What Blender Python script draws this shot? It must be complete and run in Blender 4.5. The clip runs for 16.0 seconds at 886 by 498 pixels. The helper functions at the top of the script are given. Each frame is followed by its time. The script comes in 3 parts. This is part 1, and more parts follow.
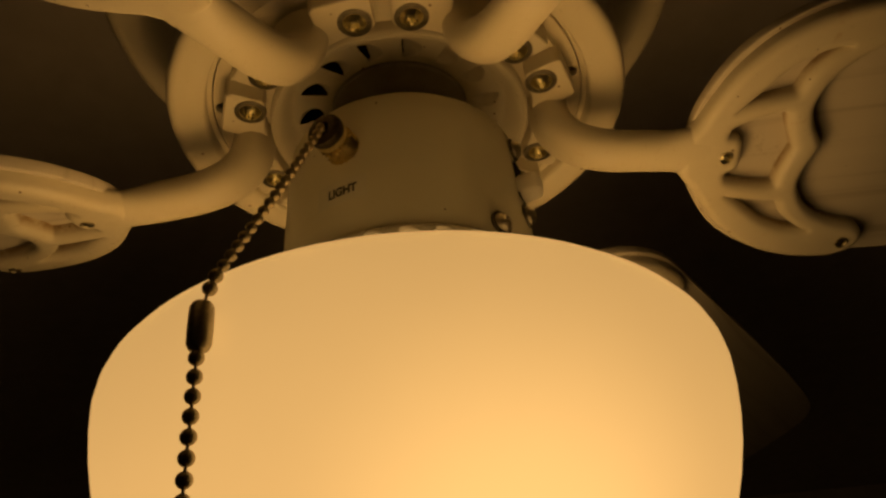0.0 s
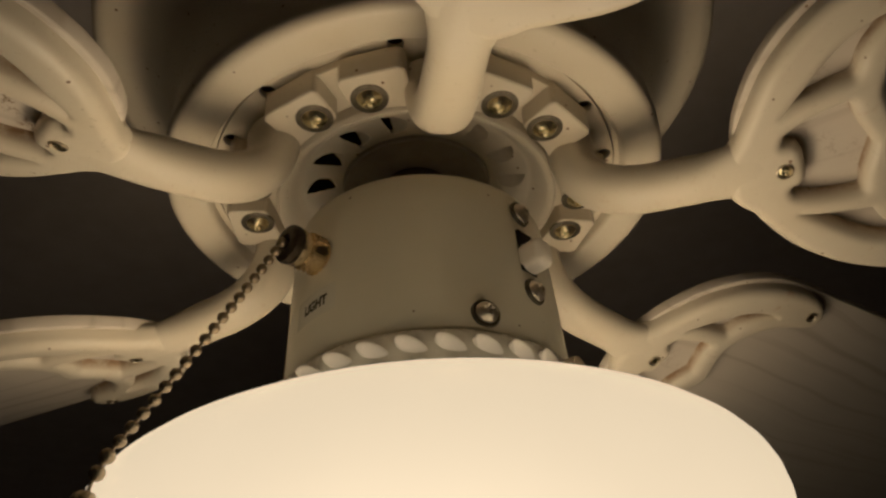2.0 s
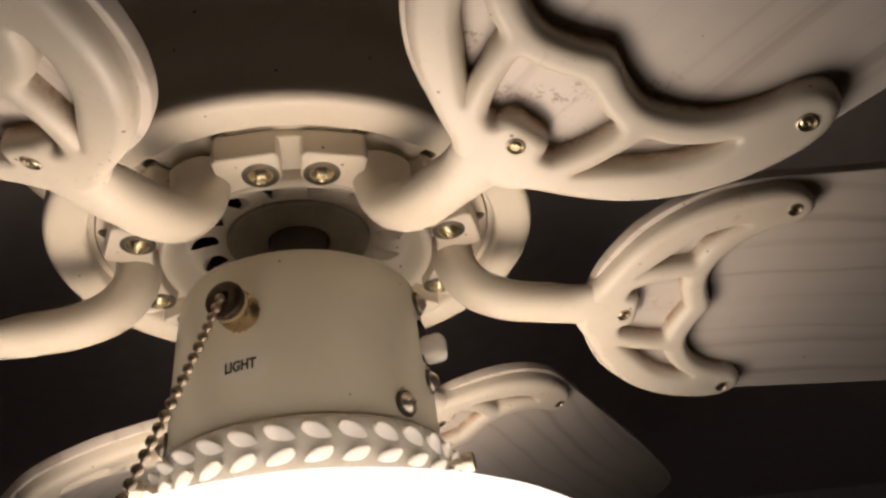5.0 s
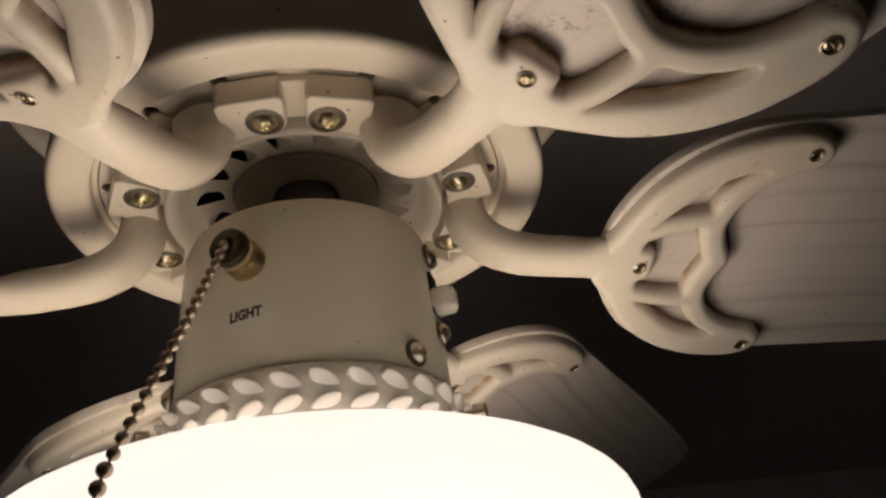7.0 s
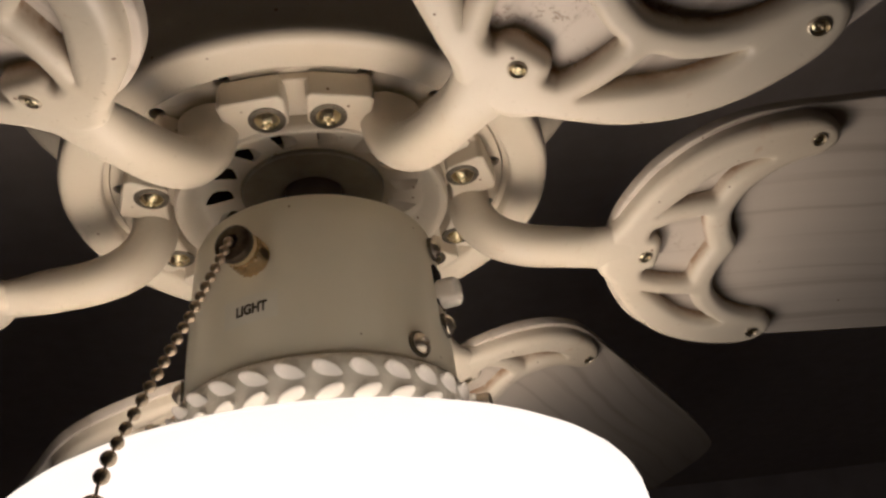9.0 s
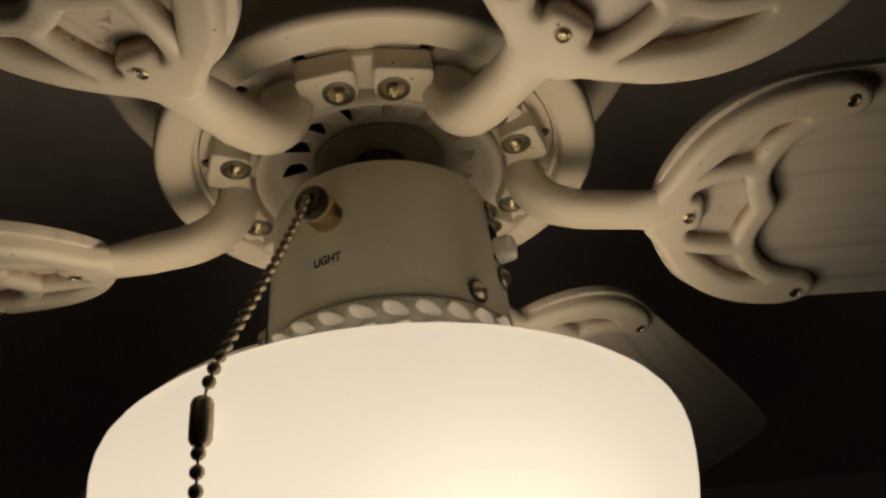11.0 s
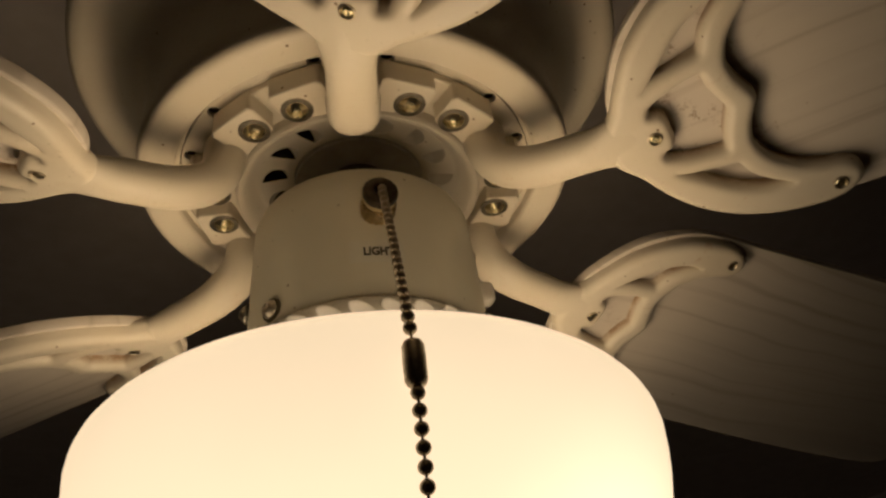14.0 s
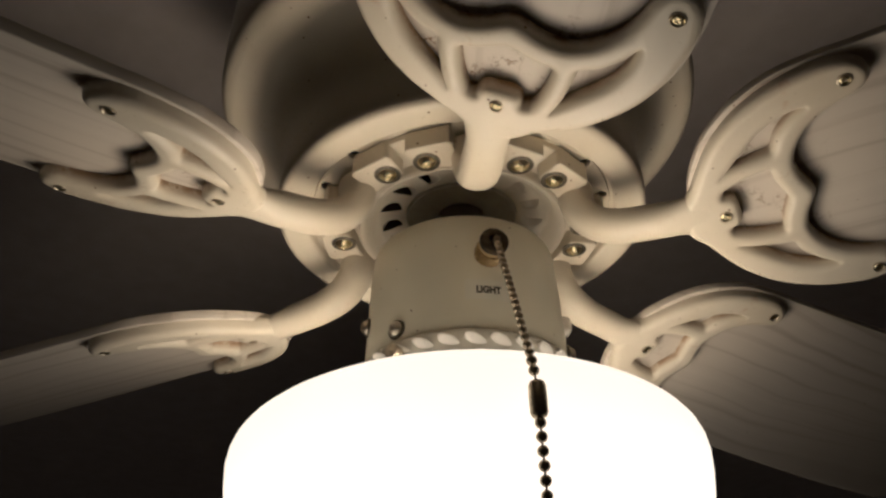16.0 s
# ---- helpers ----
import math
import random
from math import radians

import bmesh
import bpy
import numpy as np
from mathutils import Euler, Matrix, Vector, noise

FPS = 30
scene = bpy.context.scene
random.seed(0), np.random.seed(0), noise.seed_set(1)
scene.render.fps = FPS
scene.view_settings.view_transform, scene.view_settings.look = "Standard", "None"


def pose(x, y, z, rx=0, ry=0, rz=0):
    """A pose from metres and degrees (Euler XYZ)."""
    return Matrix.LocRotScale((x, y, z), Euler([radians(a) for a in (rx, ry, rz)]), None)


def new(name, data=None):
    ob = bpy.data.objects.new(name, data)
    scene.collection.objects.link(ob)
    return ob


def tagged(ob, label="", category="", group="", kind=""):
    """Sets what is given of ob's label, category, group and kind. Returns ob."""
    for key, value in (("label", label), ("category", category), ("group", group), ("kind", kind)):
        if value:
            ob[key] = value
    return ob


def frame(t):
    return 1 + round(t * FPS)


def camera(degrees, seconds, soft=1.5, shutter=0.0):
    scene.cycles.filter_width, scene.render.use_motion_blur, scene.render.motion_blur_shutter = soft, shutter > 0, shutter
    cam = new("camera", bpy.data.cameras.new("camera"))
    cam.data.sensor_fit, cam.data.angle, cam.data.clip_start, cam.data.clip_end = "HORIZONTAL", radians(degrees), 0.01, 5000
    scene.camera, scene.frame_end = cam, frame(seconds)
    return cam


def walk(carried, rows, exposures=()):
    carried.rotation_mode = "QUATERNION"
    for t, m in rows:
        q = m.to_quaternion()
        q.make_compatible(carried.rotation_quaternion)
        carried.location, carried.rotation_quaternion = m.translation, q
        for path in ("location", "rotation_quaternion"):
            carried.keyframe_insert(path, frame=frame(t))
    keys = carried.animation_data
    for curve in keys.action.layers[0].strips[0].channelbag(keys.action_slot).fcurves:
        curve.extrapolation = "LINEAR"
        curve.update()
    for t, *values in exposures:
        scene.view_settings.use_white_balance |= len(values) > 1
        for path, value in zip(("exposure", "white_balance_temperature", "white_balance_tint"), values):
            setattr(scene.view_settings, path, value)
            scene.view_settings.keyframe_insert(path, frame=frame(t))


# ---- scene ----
cam = camera(56.14, 16.0, soft=2.5)
ROWS = [
    (0.0, 0.0169, -0.2765, 2.0544, 123.29, 4.58, 3.74),
    (0.5, 0.0578, -0.2787, 2.0661, 125.89, 2.82, 11.25),
    (1.0, 0.0951, -0.2715, 2.0680, 126.22, 2.95, 17.60),
    (1.5, 0.1036, -0.2565, 2.0709, 127.40, 3.63, 21.29),
    (2.0, 0.1003, -0.2451, 2.0892, 125.59, 3.61, 22.90),
    (2.5, 0.0920, -0.2649, 2.1082, 120.74, 5.27, 15.16),
    (3.0, 0.0447, -0.2922, 2.1109, 118.13, 8.30, 2.01),
    (3.5, 0.0158, -0.3017, 2.1119, 117.95, 7.59, -4.08),
    (4.0, 0.0038, -0.3059, 2.1196, 120.66, 6.62, -5.37),
    (4.2, 0.0084, -0.3065, 2.1179, 121.46, 7.01, -5.66),
    (6.3, 0.0097, -0.2918, 2.1145, 121.37, 6.78, -5.10),
    (6.5, 0.0104, -0.2901, 2.1118, 121.15, 6.98, -4.89),
    (7.0, 0.0109, -0.2899, 2.1079, 120.80, 6.86, -4.43),
    (7.5, 0.0111, -0.2942, 2.1068, 121.34, 6.91, -3.24),
    (8.0, 0.0150, -0.2872, 2.1040, 121.08, 7.03, -2.58),
    (8.2, 0.0161, -0.2878, 2.1037, 121.05, 7.07, -2.44),
    (10.3, 0.0212, -0.2991, 2.0894, 121.38, 5.34, -0.83),
    (10.5, 0.0201, -0.3001, 2.0833, 121.90, 5.09, -0.07),
    (11.0, 0.0155, -0.3069, 2.0717, 121.96, 5.46, 1.64),
    (11.5, 0.0058, -0.3345, 2.0462, 122.75, 5.55, 1.08),
    (12.0, -0.0281, -0.3503, 2.0412, 121.02, 4.76, -2.68),
    (12.5, -0.0642, -0.3512, 2.0257, 120.89, 4.42, -8.26),
    (13.0, -0.0534, -0.3292, 2.0404, 121.99, 2.13, -11.73),
    (13.5, -0.0544, -0.2992, 2.0627, 123.29, 0.43, -18.11),
    (14.0, -0.1512, -0.2623, 2.0529, 125.43, 6.32, -32.17),
    (14.5, -0.1983, -0.2841, 2.0248, 125.79, 5.74, -36.51),
    (15.0, -0.2058, -0.3031, 2.0263, 125.17, 3.65, -33.48),
    (15.5, -0.2136, -0.3080, 2.0339, 124.83, 2.48, -33.10),
    (16.0, -0.2205, -0.2981, 2.0391, 124.05, 0.97, -34.22),
]
EXPOSURES = [(0.0, -0.07, 8100, 12), (0.5, 0.13, 7900, 13), (1.0, 0.46, 6200, 14), (1.5, 0.63, 4700, 12), (2.0, 0.7, 4300, 12), (2.5, 1.03, 4000, 12),
             (3.0, 1.68, 3900, 17), (3.5, 1.38, 3900, 19), (4.1, 1.83, 3950, 21), (6.3, 1.7, 3950, 20), (7.0, 1.3, 3900, 19), (8.2, 1.5, 3900, 20),
             (10.5, 1.0, 3980, 18), (11.0, 0.66, 4120, 12), (11.5, 0.68, 4400, 12), (12.0, 0.43, 4700, 15), (12.5, 0.24, 5100, 17), (13.0, 0.38, 5200, 18),
             (13.5, 0.48, 5000, 18), (14.0, 0.9, 4520, 14), (14.5, 0.73, 4650, 15), (15.0, 0.93, 4680, 18), (15.5, 0.86, 4620, 17), (16.0, 1.45, 3920, 15)]
BULB_WATTS, BULB_SPREAD, BULB_SIZE, BULB_DROP = 0.262, 128, 0.126, 0.146
CEILING_GAP = 0.30
CEILING_COLOUR = (0.60, 0.57, 0.56)
walk(cam, [(t, pose(x, y, z, rx, ry, rz)) for t, x, y, z, rx, ry, rz in ROWS], EXPOSURES)

# ---- light: one lit opal glass shade in a dark room ----
HUB = 2.30            # height of the plane of the blade-iron screws
world = bpy.data.worlds.new("night_room")
world.use_nodes = True
world.node_tree.nodes["Background"].inputs[0].default_value = (0.02, 0.018, 0.016, 1)
world.node_tree.nodes["Background"].inputs[1].default_value = 0.02
scene.world = world
GLOW = 0.87           # of the opal glass itself
HOT_SPOT = (0.030, -0.085, -0.200)   # on the glass, nearest to the bulb inside
GLOW_COLOUR = (1.0, 0.61, 0.235)
BULB_COLOUR = (1.0, 0.555, 0.18)
bulb_data = bpy.data.lights.new("bulb", "AREA")
bulb_data.shape, bulb_data.size = "DISK", BULB_SIZE
bulb_data.spread = radians(BULB_SPREAD)
bulb_data.color, bulb_data.energy = BULB_COLOUR, BULB_WATTS
bulb = new("bulb", bulb_data)
bulb.matrix_basis = pose(0, 0, HUB - BULB_DROP, 180)


# ---- materials ----
def material(name):
    m = bpy.data.materials.new(name)
    m.use_nodes = True
    return m, m.node_tree.nodes, m.node_tree.links, m.node_tree.nodes["Principled BSDF"]


def noise_node(nodes, links, coord, scale, detail=4.0, rough=0.55):
    n = nodes.new("ShaderNodeTexNoise")
    n.inputs["Scale"].default_value = scale
    n.inputs["Detail"].default_value = detail
    n.inputs["Roughness"].default_value = rough
    links.new(coord, n.inputs["Vector"])
    return n


def ramp(nodes, links, value, stops):
    r = nodes.new("ShaderNodeValToRGB")
    while len(r.color_ramp.elements) < len(stops):
        r.color_ramp.elements.new(0.5)
    for e, (p, c) in zip(r.color_ramp.elements, stops):
        e.position, e.color = p, (*c, 1) if len(c) == 3 else c
    links.new(value, r.inputs["Fac"])
    return r


def mix(nodes, links, fac, a, b, kind="MIX"):
    m = nodes.new("ShaderNodeMix")
    m.data_type, m.blend_type = "RGBA", kind
    for socket, v in ((m.inputs[0], fac), (m.inputs[6], a), (m.inputs[7], b)):
        if hasattr(v, "links"):
            links.new(v, socket)
        else:
            socket.default_value = v if isinstance(v, float) else (*v, 1)
    return m.outputs[2]


def bump(nodes, links, bsdf, height, strength, distance):
    b = nodes.new("ShaderNodeBump")
    b.inputs["Strength"].default_value = strength
    b.inputs["Distance"].default_value = distance
    links.new(height, b.inputs["Height"])
    links.new(b.outputs[0], bsdf.inputs["Normal"])
    return b


def enamel(name, base, grime, rough=0.30, specks=0.05, grime_amount=(0.60, 0.80)):
    """Off-white enamel with yellowed patches, brown grime and fly specks."""
    m, nodes, links, bsdf = material(name)
    co = nodes.new("ShaderNodeTexCoord").outputs["Object"]
    big = noise_node(nodes, links, co, 22.0, 5.0)
    fine = noise_node(nodes, links, co, 420.0, 3.0)
    tone = ramp(nodes, links, big.outputs["Fac"], [(0.3, base), (0.75, tuple(c * k for c, k in zip(base, (0.95, 0.92, 0.86))))])
    patch = noise_node(nodes, links, co, 55.0, 8.0, 0.7)
    dirt = ramp(nodes, links, patch.outputs["Fac"], [(grime_amount[0], (0, 0, 0)), (grime_amount[1], (1, 1, 1))])
    c1 = mix(nodes, links, dirt.outputs[0], tone.outputs[0], grime)
    vor = nodes.new("ShaderNodeTexVoronoi")
    vor.inputs["Scale"].default_value = 95.0
    links.new(co, vor.inputs["Vector"])
    spot = ramp(nodes, links, vor.outputs["Distance"], [(specks, (1, 1, 1)), (specks * 1.5 + 0.001, (0, 0, 0))])
    c2 = mix(nodes, links, spot.outputs[0], c1, (0.16, 0.10, 0.05))
    links.new(c2, bsdf.inputs["Base Color"])
    rr = ramp(nodes, links, fine.outputs["Fac"], [(0.2, (rough - 0.06,) * 3), (0.8, (rough + 0.10,) * 3)])
    links.new(rr.outputs[0], bsdf.inputs["Roughness"])
    bump(nodes, links, bsdf, fine.outputs["Fac"], 0.10, 0.0006)
    bsdf.inputs["IOR"].default_value = 1.46
    return m


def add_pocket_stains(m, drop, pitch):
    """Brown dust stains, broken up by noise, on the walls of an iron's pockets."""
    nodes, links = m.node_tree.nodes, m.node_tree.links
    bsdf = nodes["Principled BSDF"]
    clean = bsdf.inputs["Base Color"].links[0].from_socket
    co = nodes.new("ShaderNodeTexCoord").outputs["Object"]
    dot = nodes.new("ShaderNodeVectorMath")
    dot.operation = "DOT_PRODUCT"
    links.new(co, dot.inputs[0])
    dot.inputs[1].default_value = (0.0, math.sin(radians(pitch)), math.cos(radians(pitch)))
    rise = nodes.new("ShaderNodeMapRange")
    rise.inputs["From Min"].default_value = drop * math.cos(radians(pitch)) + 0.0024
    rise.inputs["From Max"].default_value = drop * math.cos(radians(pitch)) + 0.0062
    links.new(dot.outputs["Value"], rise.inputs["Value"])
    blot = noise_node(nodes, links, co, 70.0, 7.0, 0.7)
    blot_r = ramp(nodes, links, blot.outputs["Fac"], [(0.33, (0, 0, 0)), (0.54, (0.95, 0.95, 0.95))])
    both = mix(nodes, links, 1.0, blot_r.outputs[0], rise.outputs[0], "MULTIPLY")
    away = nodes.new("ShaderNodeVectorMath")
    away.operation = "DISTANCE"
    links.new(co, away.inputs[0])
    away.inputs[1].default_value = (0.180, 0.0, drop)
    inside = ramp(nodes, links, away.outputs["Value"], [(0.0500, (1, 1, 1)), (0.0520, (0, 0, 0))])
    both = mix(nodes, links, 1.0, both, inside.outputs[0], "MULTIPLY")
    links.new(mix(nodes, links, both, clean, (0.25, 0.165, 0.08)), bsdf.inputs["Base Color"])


CREAM = (0.62, 0.585, 0.48)
enamel_white = enamel("white_enamel", CREAM, (0.42, 0.28, 0.14), specks=0.05, grime_amount=(0.66, 0.86))
enamel_iron = enamel("white_enamel_on_cast_iron", CREAM, (0.40, 0.24, 0.11), specks=0.045, grime_amount=(0.60, 0.80))
enamel_housing = enamel("satin_enamel", (0.70, 0.67, 0.52), (0.48, 0.38, 0.24), rough=0.34, specks=0.036, grime_amount=(0.74, 0.9))


def metal(name, colour, rough, tarnish, scale=300.0, knurl=0.0):
    m, nodes, links, bsdf = material(name)
    co = nodes.new("ShaderNodeTexCoord").outputs["Object"]
    n = noise_node(nodes, links, co, scale, 6.0, 0.65)
    c = ramp(nodes, links, n.outputs["Fac"], [(0.35, colour), (0.72, tarnish)])
    links.new(c.outputs[0], bsdf.inputs["Base Color"])
    bsdf.inputs["Metallic"].default_value = 1.0
    r = ramp(nodes, links, n.outputs["Fac"], [(0.3, (rough,) * 3), (0.75, (rough + 0.22,) * 3)])
    links.new(r.outputs[0], bsdf.inputs["Roughness"])
    bump(nodes, links, bsdf, n.outputs["Fac"], 0.12, 0.0004)
    return m


brass = metal("brass", (0.94, 0.84, 0.54), 0.10, (0.70, 0.56, 0.30))
bright_brass = metal("bright_brass", (1.0, 0.93, 0.56), 0.10, (0.88, 0.76, 0.40), 150.0)
nut_brass = metal("dull_knurled_brass", (0.85, 0.68, 0.34), 0.14, (0.42, 0.31, 0.14), 180.0)
old_brass = metal("tarnished_brass", (0.40, 0.34, 0.23), 0.26, (0.20, 0.165, 0.11), 300.0)
# tarnished brass, coloured near black for the shade on the bell mouth's face
shaded_brass = metal("shade_darkened_brass", (0.065, 0.052, 0.034), 0.36, (0.03, 0.024, 0.016), 260.0)
zinc = metal("zinc_steel", (0.74, 0.68, 0.52), 0.24, (0.36, 0.32, 0.25))
washer_steel = metal("dull_washer_steel", (0.17, 0.155, 0.115), 0.40, (0.10, 0.09, 0.065))


def plain(name, colour, rough, scale=60.0, spread=0.25, bump_size=0.0004, specular=0.5):
    m, nodes, links, bsdf = material(name)
    co = nodes.new("ShaderNodeTexCoord").outputs["Object"]
    n = noise_node(nodes, links, co, scale, 5.0)
    c = ramp(nodes, links, n.outputs["Fac"], [(0.3, tuple(x * (1 - spread) for x in colour)), (0.7, tuple(x * (1 + spread) for x in colour))])
    links.new(c.outputs[0], bsdf.inputs["Base Color"])
    bsdf.inputs["Roughness"].default_value = rough
    bsdf.inputs["Specular IOR Level"].default_value = specular
    bump(nodes, links, bsdf, n.outputs["Fac"], 0.3, bump_size)
    return m


dark_core = plain("dark_motor_core", (0.06, 0.054, 0.047), 0.7)
# darker than the enamel to paint in the switch housing's shadow
hub_shade_grey = plain("shade_grey_plate", (0.30, 0.285, 0.26), 0.6)
black_rubber = plain("black_rubber", (0.012, 0.011, 0.010), 0.8, specular=0.15)
ivory_plastic = plain("ivory_plastic", (0.78, 0.74, 0.64), 0.32, 120.0, 0.05)
print_ink = plain("black_print", (0.035, 0.028, 0.022), 0.6, 900.0, 0.4)
ceiling_paint = plain("matt_ceiling_paint", CEILING_COLOUR, 0.9, 30.0, 0.06, 0.002, 0.2)
wall_paint = plain("matt_wall_paint", (0.78, 0.75, 0.76), 0.9, 12.0, 0.08, 0.002, 0.2)
floor_wood = plain("dark_floor", (0.34, 0.27, 0.20), 0.6, 4.0, 0.3, 0.001, 0.3)


def blade_paint():
    """Whitewashed blade: long faint grain along the blade, pressed into the paint."""
    m, nodes, links, bsdf = material("whitewashed_blade")
    co = nodes.new("ShaderNodeTexCoord").outputs["Object"]
    mp = nodes.new("ShaderNodeMapping")
    mp.inputs["Scale"].default_value = (1.6, 120.0, 20.0)
    mp.inputs["Rotation"].default_value = (0, 0, 0.06)
    links.new(co, mp.inputs["Vector"])
    wob = noise_node(nodes, links, co, 6.0, 2.0)
    warped = nodes.new("ShaderNodeVectorMath")
    warped.operation = "MULTIPLY_ADD"
    links.new(wob.outputs["Color"], warped.inputs[0])
    warped.inputs[1].default_value = (0.0, 3.4, 0.0)
    links.new(mp.outputs[0], warped.inputs[2])
    grain = noise_node(nodes, links, warped.outputs[0], 1.0, 3.0, 0.5)
    tone = ramp(nodes, links, grain.outputs["Fac"], [(0.34, (0.41, 0.375, 0.315)), (0.45, (0.52, 0.485, 0.42)), (0.7, (0.55, 0.515, 0.445))])
    vor = nodes.new("ShaderNodeTexVoronoi")
    vor.inputs["Scale"].default_value = 60.0
    links.new(co, vor.inputs["Vector"])
    spot = ramp(nodes, links, vor.outputs["Distance"], [(0.025, (1, 1, 1)), (0.04, (0, 0, 0))])
    c = mix(nodes, links, spot.outputs[0], tone.outputs[0], (0.2, 0.13, 0.07))
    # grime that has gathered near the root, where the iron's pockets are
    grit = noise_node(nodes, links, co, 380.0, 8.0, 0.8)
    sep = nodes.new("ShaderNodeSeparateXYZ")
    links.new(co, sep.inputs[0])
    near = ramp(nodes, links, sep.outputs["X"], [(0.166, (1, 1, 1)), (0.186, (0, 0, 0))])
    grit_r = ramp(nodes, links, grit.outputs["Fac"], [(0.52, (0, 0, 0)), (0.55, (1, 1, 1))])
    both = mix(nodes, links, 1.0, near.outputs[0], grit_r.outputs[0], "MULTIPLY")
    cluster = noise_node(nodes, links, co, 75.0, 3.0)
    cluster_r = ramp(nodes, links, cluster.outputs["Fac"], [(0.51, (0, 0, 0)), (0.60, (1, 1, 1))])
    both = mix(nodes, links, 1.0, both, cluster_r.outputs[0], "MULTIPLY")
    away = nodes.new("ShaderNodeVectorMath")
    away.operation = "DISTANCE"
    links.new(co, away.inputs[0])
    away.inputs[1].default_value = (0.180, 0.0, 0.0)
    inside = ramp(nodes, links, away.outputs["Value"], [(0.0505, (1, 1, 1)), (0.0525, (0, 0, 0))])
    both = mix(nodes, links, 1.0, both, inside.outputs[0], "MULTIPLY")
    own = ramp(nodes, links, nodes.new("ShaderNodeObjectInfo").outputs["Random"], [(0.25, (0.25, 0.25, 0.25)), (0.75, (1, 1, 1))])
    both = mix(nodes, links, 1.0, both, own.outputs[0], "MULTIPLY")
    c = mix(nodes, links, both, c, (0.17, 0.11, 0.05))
    links.new(c, bsdf.inputs["Base Color"])
    bsdf.inputs["Roughness"].default_value = 0.5
    bump(nodes, links, bsdf, grain.outputs["Fac"], 0.25, 0.0006)
    return m


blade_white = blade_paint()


def opal_glass():
    """Lit opal glass: the whole bowl gives off light, a little more round the bulb inside."""
    m, nodes, links, bsdf = material("lit_opal_glass")
    co = nodes.new("ShaderNodeTexCoord").outputs["Object"]
    n = noise_node(nodes, links, co, 14.0, 3.0)
    sep = nodes.new("ShaderNodeSeparateXYZ")
    links.new(co, sep.inputs[0])
    rng = nodes.new("ShaderNodeMapRange")
    rng.inputs["From Min"].default_value, rng.inputs["From Max"].default_value = -0.10, -0.20
    rng.inputs["To Min"].default_value, rng.inputs["To Max"].default_value = GLOW * 0.57, GLOW * 1.0
    links.new(sep.outputs["Z"], rng.inputs["Value"])
    c = ramp(nodes, links, n.outputs["Fac"], [(0.3, GLOW_COLOUR), (0.7, tuple(x * 0.96 for x in GLOW_COLOUR))])
    bsdf.inputs["Base Color"].default_value = (0.8, 0.78, 0.74, 1)
    bsdf.inputs["Roughness"].default_value = 0.25
    links.new(c.outputs[0], bsdf.inputs["Emission Color"])
    near = nodes.new("ShaderNodeVectorMath")
    near.operation = "DISTANCE"
    links.new(co, near.inputs[0])
    near.inputs[1].default_value = HOT_SPOT
    hot = nodes.new("ShaderNodeMapRange")
    hot.interpolation_type = "SMOOTHERSTEP"
    hot.inputs["From Min"].default_value, hot.inputs["From Max"].default_value = 0.075, 0.0
    hot.inputs["To Min"].default_value, hot.inputs["To Max"].default_value = 1.0, 1.38
    links.new(near.outputs["Value"], hot.inputs["Value"])
    total = nodes.new("ShaderNodeMath")
    total.operation = "MULTIPLY"
    links.new(rng.outputs[0], total.inputs[0])
    links.new(hot.outputs[0], total.inputs[1])
    links.new(total.outputs[0], bsdf.inputs["Emission Strength"])
    return m


lit_glass = opal_glass()


# ---- mesh helpers ----
def finish(bm, name, material_, angle=38.0, flat=False):
    """The mesh of a bmesh; flat keeps large faces flat between rounded edges."""
    me = bpy.data.meshes.new(name)
    bmesh.ops.recalc_face_normals(bm, faces=bm.faces)
    bm.normal_update()
    normals = [sum((f.normal * f.calc_area() ** 2 for f in v.link_faces), Vector()).normalized() for v in bm.verts] if flat else []
    bm.to_mesh(me)
    bm.free()
    me.polygons.foreach_set("use_smooth", [True] * len(me.polygons))
    me.set_sharp_from_angle(angle=radians(angle))
    me.materials.append(material_)
    if flat:
        me.normals_split_custom_set_from_vertices(normals)
    return me


def put(name, me, parent=None, m=None, label=""):
    ob = new(name, me)
    ob.parent = parent
    if m is not None:
        ob.matrix_basis = m
    return tagged(ob, label)


def part(name, bm, material_, parent, label="", m=None, angle=38.0):
    return put(name, finish(bm, name, material_, angle), parent, m, label)


def lathe(profile, steps=96, close=False):
    """A body of revolution round z from (radius, height) pairs."""
    bm = bmesh.new()
    rings = []
    for r, z in profile:
        if r < 1e-6:
            rings.append([bm.verts.new((0, 0, z))])
        else:
            rings.append([bm.verts.new((r * math.cos(2 * math.pi * i / steps), r * math.sin(2 * math.pi * i / steps), z)) for i in range(steps)])
    pairs = list(zip(rings, rings[1:])) + ([(rings[-1], rings[0])] if close else [])
    for a, b in pairs:
        for i in range(steps):
            j = (i + 1) % steps
            if len(a) == 1 and len(b) > 1:
                bm.faces.new((a[0], b[i], b[j]))
            elif len(b) == 1 and len(a) > 1:
                bm.faces.new((a[i], b[0], a[j]))
            elif len(a) > 1:
                bm.faces.new((a[i], b[i], b[j], a[j]))
    return bm


